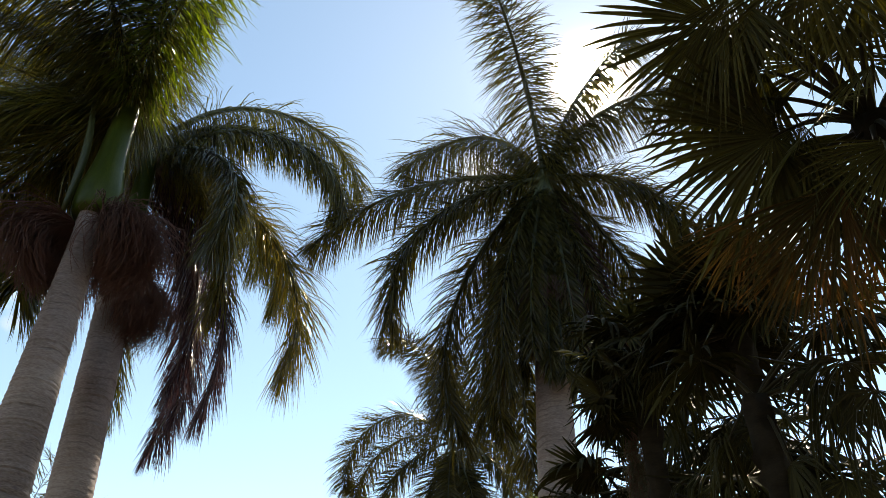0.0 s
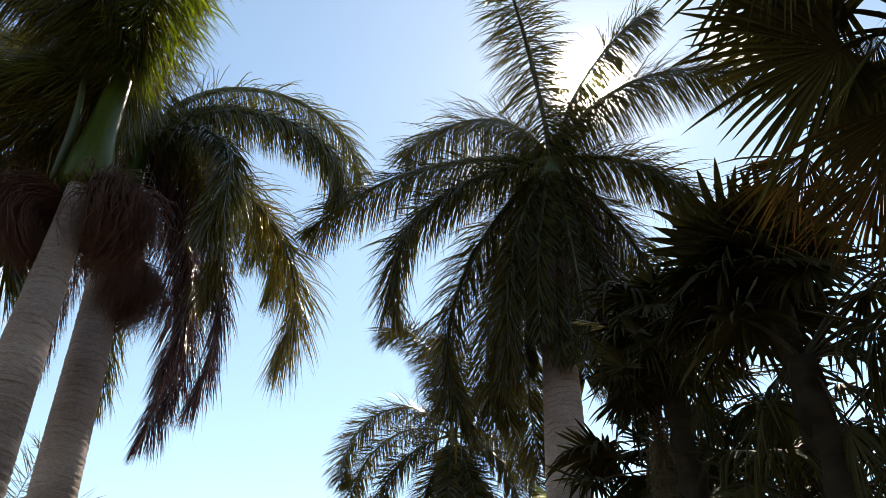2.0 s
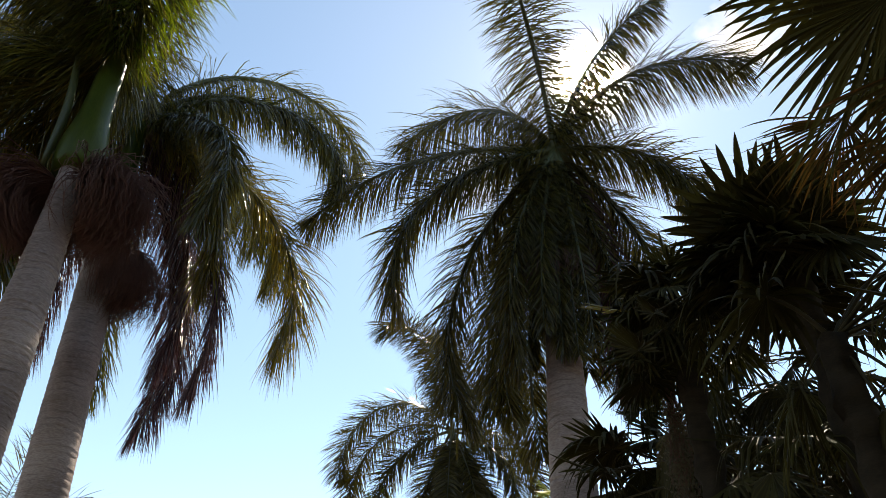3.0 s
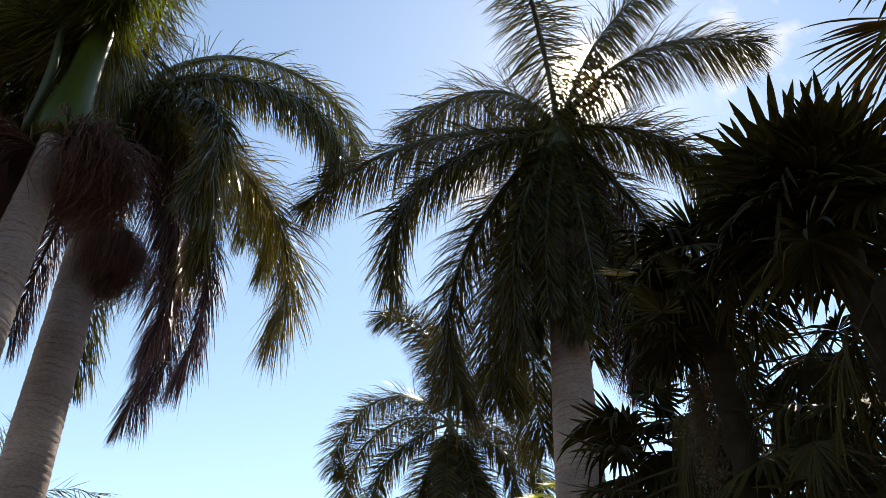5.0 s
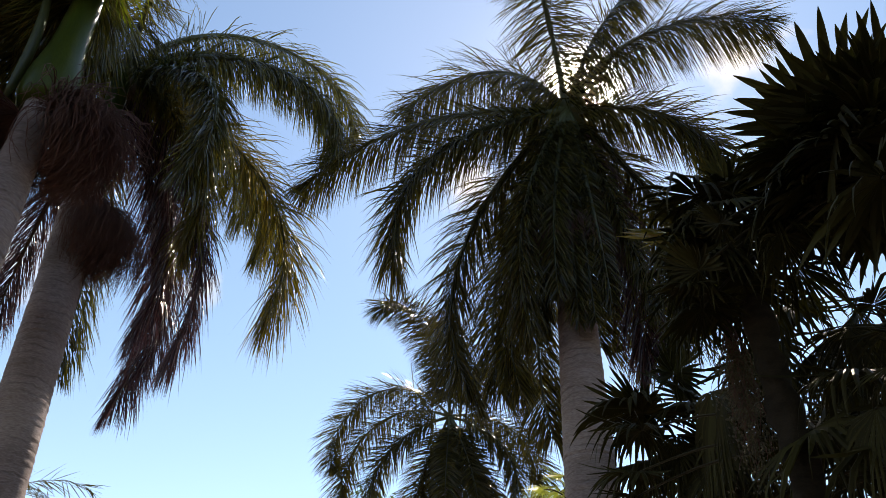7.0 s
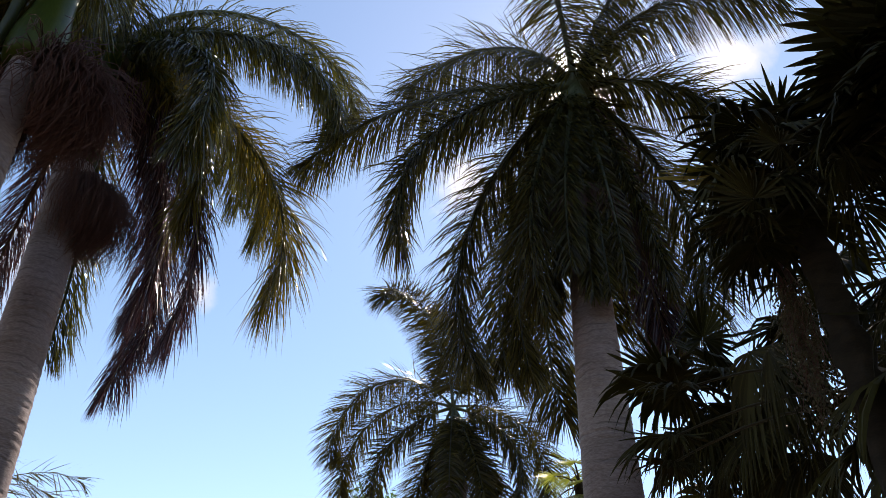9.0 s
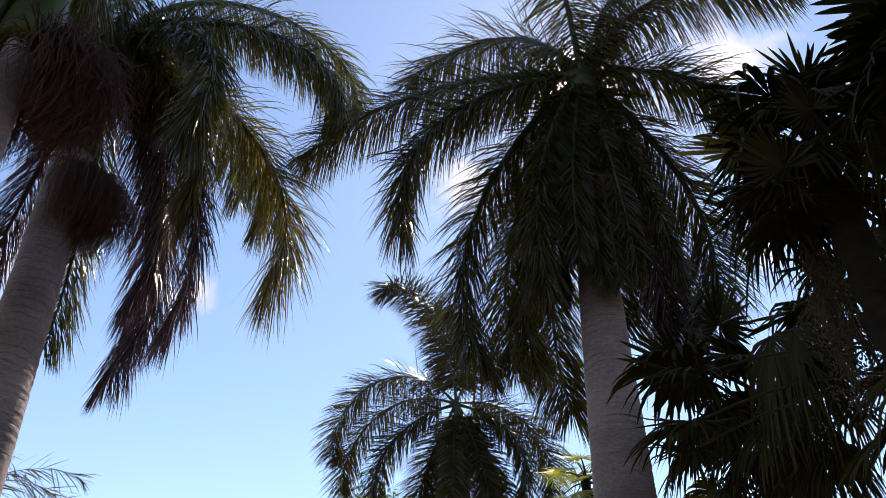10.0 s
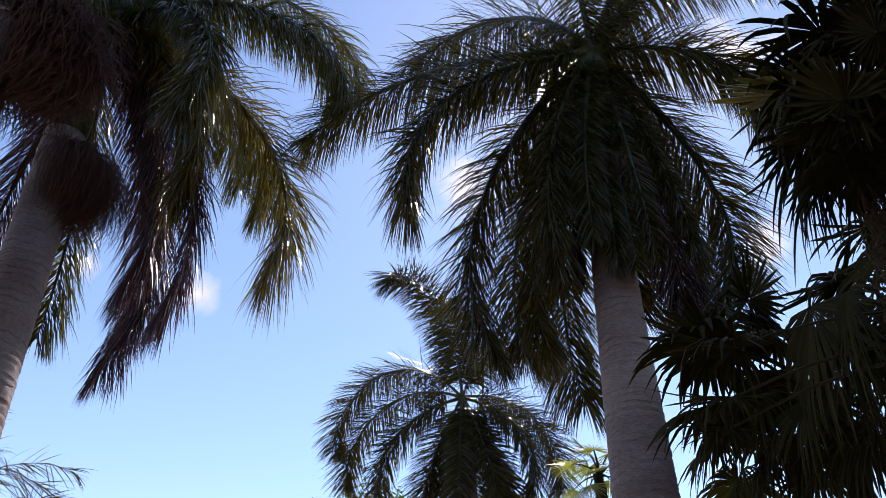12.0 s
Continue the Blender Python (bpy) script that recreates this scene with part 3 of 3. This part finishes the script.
FAN_G = [
    (1.58, 4.35, 4.15, 1.56, 4.05, 4.62, 0), (1.52, 4.42, 4.15, 1.26, 4.36, 4.50, 0), (1.82, 4.30, 4.13, 1.98, 3.98, 4.55, 0),
    (1.42, 4.51, 4.08, 1.14, 4.66, 4.06, 0), (1.39, 4.58, 4.00, 1.21, 4.85, 3.72, 0), (1.61, 4.32, 4.17, 1.55, 4.70, 3.72, 0),
    (1.20, 4.86, 3.96, 0.97, 4.92, 4.04, 0), (1.13, 5.02, 3.84, 0.93, 5.22, 3.80, 0), (1.27, 5.06, 3.69, 1.24, 5.31, 3.52, 0),
    (1.50, 4.41, 4.31, 1.32, 4.57, 4.34, 0), (1.36, 4.73, 3.77, 1.35, 4.95, 3.50, 0), (1.68, 4.30, 4.16, 1.70, 4.00, 4.60, 0),
    (1.86, 4.28, 4.15, 1.89, 4.02, 4.55, 0), (0.98, 4.89, 3.66, 0.78, 4.96, 3.83, 0), (1.00, 5.04, 3.66, 0.79, 5.24, 3.76, 0),
    (1.04, 5.10, 3.57, 0.92, 5.40, 3.49, 0), (1.05, 4.68, 3.79, 0.93, 4.72, 3.92, 0),
]
FAN_L = [
    (1.50, 4.70, 2.85, 1.30, 4.72, 2.40, 0), (1.00, 6.42, 3.47, 0.58, 6.56, 3.60, 0), (1.32, 5.85, 3.43, 1.28, 5.91, 3.0, 0),
    (0.98, 6.53, 3.24, 0.61, 6.62, 3.28, 0), (0.97, 6.69, 3.13, 0.64, 6.76, 3.19, 0),
]
FAN_H = [
    (1.10, 5.35, 4.20, 0.76, 5.50, 4.36, 2), (1.12, 5.20, 4.10, 0.80, 5.42, 4.00, 0), (1.20, 5.40, 3.95, 0.98, 5.70, 3.55, 0), (1.30, 5.00, 4.30, 1.16, 4.92, 4.55, 0),
]
FAN_M = [
    (2.10, 6.10, 3.85, 1.90, 6.20, 3.45, 0), (2.25, 5.90, 3.95, 2.10, 6.00, 3.50, 0), (2.35, 5.80, 3.80, 2.30, 5.85, 3.30, 0), (2.15, 6.00, 3.55, 1.95, 6.10, 3.20, 0), (2.45, 6.10, 4.15, 2.25, 6.05, 3.85, 0), (2.30, 6.30, 4.05, 2.05, 6.40, 3.80, 0),
    (2.05, 5.60, 3.75, 1.92, 5.62, 3.32, 0), (2.20, 5.50, 3.68, 2.18, 5.52, 3.25, 0), (2.30, 5.70, 3.60, 2.18, 5.74, 3.22, 0), (2.00, 5.80, 3.60, 1.80, 5.90, 3.30, 0),
    (2.40, 6.40, 3.75, 2.25, 6.45, 3.32, 0), (2.62, 6.50, 3.62, 2.55, 6.50, 3.18, 0), (2.55, 6.30, 3.90, 2.45, 6.32, 3.45, 0), (2.30, 6.60, 3.55, 2.12, 6.64, 3.18, 0), (2.75, 6.40, 3.75, 2.72, 6.40, 3.30, 0),
]
FAN_I = [
    (1.31, 7.45, 4.04, 0.86, 7.56, 4.33, 0), (1.28, 7.44, 4.08, 0.73, 7.65, 4.01, 0), (1.39, 7.78, 3.77, 0.84, 8.11, 3.68, 0), (1.55, 7.44, 3.86, 1.57, 7.65, 3.35, 0), (1.56, 6.59, 3.82, 1.51, 6.82, 3.14, 0), (1.42, 7.80, 3.69, 1.10, 8.05, 3.33, 0), (1.69, 7.65, 3.51, 1.48, 7.86, 3.15, 0), (1.92, 6.89, 3.83, 2.02, 7.00, 3.21, 0), (1.96, 7.21, 3.37, 1.81, 7.34, 2.92, 0), (1.57, 7.30, 4.32, 1.75, 7.22, 4.70, 0), (1.89, 5.86, 4.03, 1.65, 6.14, 3.85, 0), (1.87, 6.20, 3.96, 1.63, 6.48, 3.75, 0),
]

fan_palm("fan palm with large olive and rust-tipped leaves", (1.8, 2.48, 3.78), FAN_F, 16, 31, LEAF_FAN, sector=(0, 360), reach=0.36, radius=0.52, el_range=(-60, 55), segments=46, fused=0.46, droop=0.22, open_deg=215, face=(0.45, 0.6, 0.7))
palm_g = fan_palm("dense dark fan palm with stiff pointed leaves and fruit", (1.85, 4.5, 3.92), FAN_G, 24, 32, LEAF_FAN_SHADE, sector=(170, 420), reach=0.36, radius=0.43, el_range=(0, 52), segments=26, fused=0.5, droop=0.4)
fan_palm("dark fan palm with long bowed leaf stalks", (1.62, 3.95, 3.2), FAN_K, 8, 40, LEAF_FAN_SHADE, sector=(30, 170), reach=0.75, radius=0.42, el_range=(-10, 45), segments=28, fused=0.38, droop=0.8, ragged=1.8)
fan_palm("dark fan palm with drooping leaf tips", (1.35, 5.2, 4.05), FAN_H, 18, 33, LEAF_FAN_SHADE, sector=(0, 360), reach=0.34, radius=0.42, el_range=(-35, 60), segments=30, fused=0.44, droop=0.8, ragged=1.6)
fan_palm("low dark fan palm in the shade of taller palms", (2.0, 7.5, 3.7), FAN_I, 10, 34, LEAF_FAN_SHADE, sector=(170, 400), reach=0.5, radius=0.5, segments=30, fused=0.5)
fan_palm("low shaded fan palm under taller fan palms", (2.2, 5.2, 2.7), FAN_L, 30, 37, LEAF_FAN_SHADE, sector=(120, 400), reach=0.75, radius=0.48, el_range=(-25, 45), segments=30, fused=0.36, droop=0.9, ragged=2.0)
fan_palm("low dark fan palm with broad hanging leaves", (2.75, 6.9, 3.95), FAN_M, 22, 38, LEAF_FAN_SHADE, sector=(150, 420), reach=0.8, radius=0.5, el_range=(-30, 45), segments=28, fused=0.36, droop=0.9, ragged=2.0)
fan_palm("shaded fan palm beside the royal palm trunk", (2.6, 9.5, 4.0), [], 16, 39, LEAF_FAN_SHADE, sector=(120, 420), reach=0.6, radius=0.58, el_range=(-45, 75), segments=30, fused=0.5)
fan_palm("sunlit bright green fan palm behind the royal palms", (1.5, 12.4, 4.95), [], 12, 35, LEAF_FAN_SUNLIT, reach=0.36, radius=0.42, segments=30, fused=0.28, droop=0.12)
panicle(np.random.default_rng(36), palm_g, (1.25 - 1.85, 5.35 - 4.5, 3.72), 60, 0.95, 0.1, 180, -90, (-89, -77), "fruit_stalk", 34, 0.6, "hanging brown fruit stalk")


# ---- small feather palms beyond the trunks ----
def feather_palm(label, heart, fronds, seed, length, group="small feather palms"):
    rng = np.random.default_rng(seed)
    palm = thing("feather_palm", (heart[0], heart[1], 0), label, "palm tree", group)
    fan_trunk(rng, palm, heart[2], 0.09)
    for i in range(fronds):
        frond(rng, palm, (0, 0, heart[2]), (i * 137.5) % 360, 80 - 70 * i / fronds, 75, length * rng.uniform(0.85, 1.1), count=46, size=0.5, width=0.013, hang=0.3, pull=0.1, girth=0.3)


feather_palm("small feathery palm half hidden behind a trunk", (-7.5, 13.4, 4.9), 9, 41, 2.0)
feather_palm("low spiky feather palm in sunlight", (-6.1, 13.0, 3.75), 13, 42, 1.4)


# ---- broadleaf tree far behind ----
def broadleaf_tree(label, base, height, radius, seed, leaves=9000):
    rng = np.random.default_rng(seed)
    tree = thing("tree", base, label, "tree")
    parts = []
    u = np.linspace(0, 1, 10)
    parts.append(tube_mesh(np.stack([0.2 * u, 0.1 * u, height * 0.7 * u], 1), 0.25 * (1 - 0.75 * u), 10))
    tips = []
    for i in range(26):
        a = i * 2.4
        q = np.array([math.cos(a), math.sin(a), 0]) * radius * rng.uniform(0.4, 0.95)
        q[2] = height * rng.uniform(0.62, 0.98) - 0.12 * np.hypot(q[0], q[1])
        s = np.array([0.1, 0.05, height * rng.uniform(0.3, 0.6)])
        c = s[None] * (1 - u[:, None]) + q[None] * u[:, None] + np.array([0, 0, 0.3])[None] * np.sin(np.pi * u)[:, None]
        parts.append(tube_mesh(c, 0.08 * (1 - 0.85 * u), 6))
        tips.append(q)
    v, f = join(parts)
    mesh_object("trunk", v, f, BARK_FAN, tree)
    tips = np.array(tips)
    c = tips[rng.integers(0, len(tips), leaves)] + rng.normal(0, 1, (leaves, 3)) * np.array([0.55, 0.55, 0.38])
    d = unit(rng.normal(0, 1, (leaves, 3)))
    s = unit(np.cross(d, rng.normal(0, 1, (leaves, 3))))
    L, W = rng.uniform(0.07, 0.13, (leaves, 1)), 0.035
    v = np.stack([c - d * L, c + s * W, c + d * L, c - s * W], 1).reshape(-1, 3)
    tagged(mesh_object("crown", v, np.arange(leaves * 4).reshape(-1, 4), LEAF_TREE, tree), kind="stuff")
    return tree


broadleaf_tree("round green broadleaf tree far behind the palms", (-2.3, 27.0, 0), 9.15, 3.0, 51, 24000)


# ---- unseen trees added to close the garden behind the camera and cut sky light ----
unseen_tree = broadleaf_tree("unseen leafy broadleaf tree added to block sky light", (0.5, -8.0, 0), 10.5, 4.2, 61, 14000)
tagged(unseen_tree, group="garden trees")
for x, y, turn in ((7.0, -5.5, 70), (-6.5, -6.5, 140), (11.5, 1.5, 210), (-11.0, -0.5, 280), (12.5, 9.5, 330), (5.6, 0.0, 25), (4.4, -4.5, 190)):
    copy_thing(unseen_tree, pose(x, y, 0, 0, 0, turn))
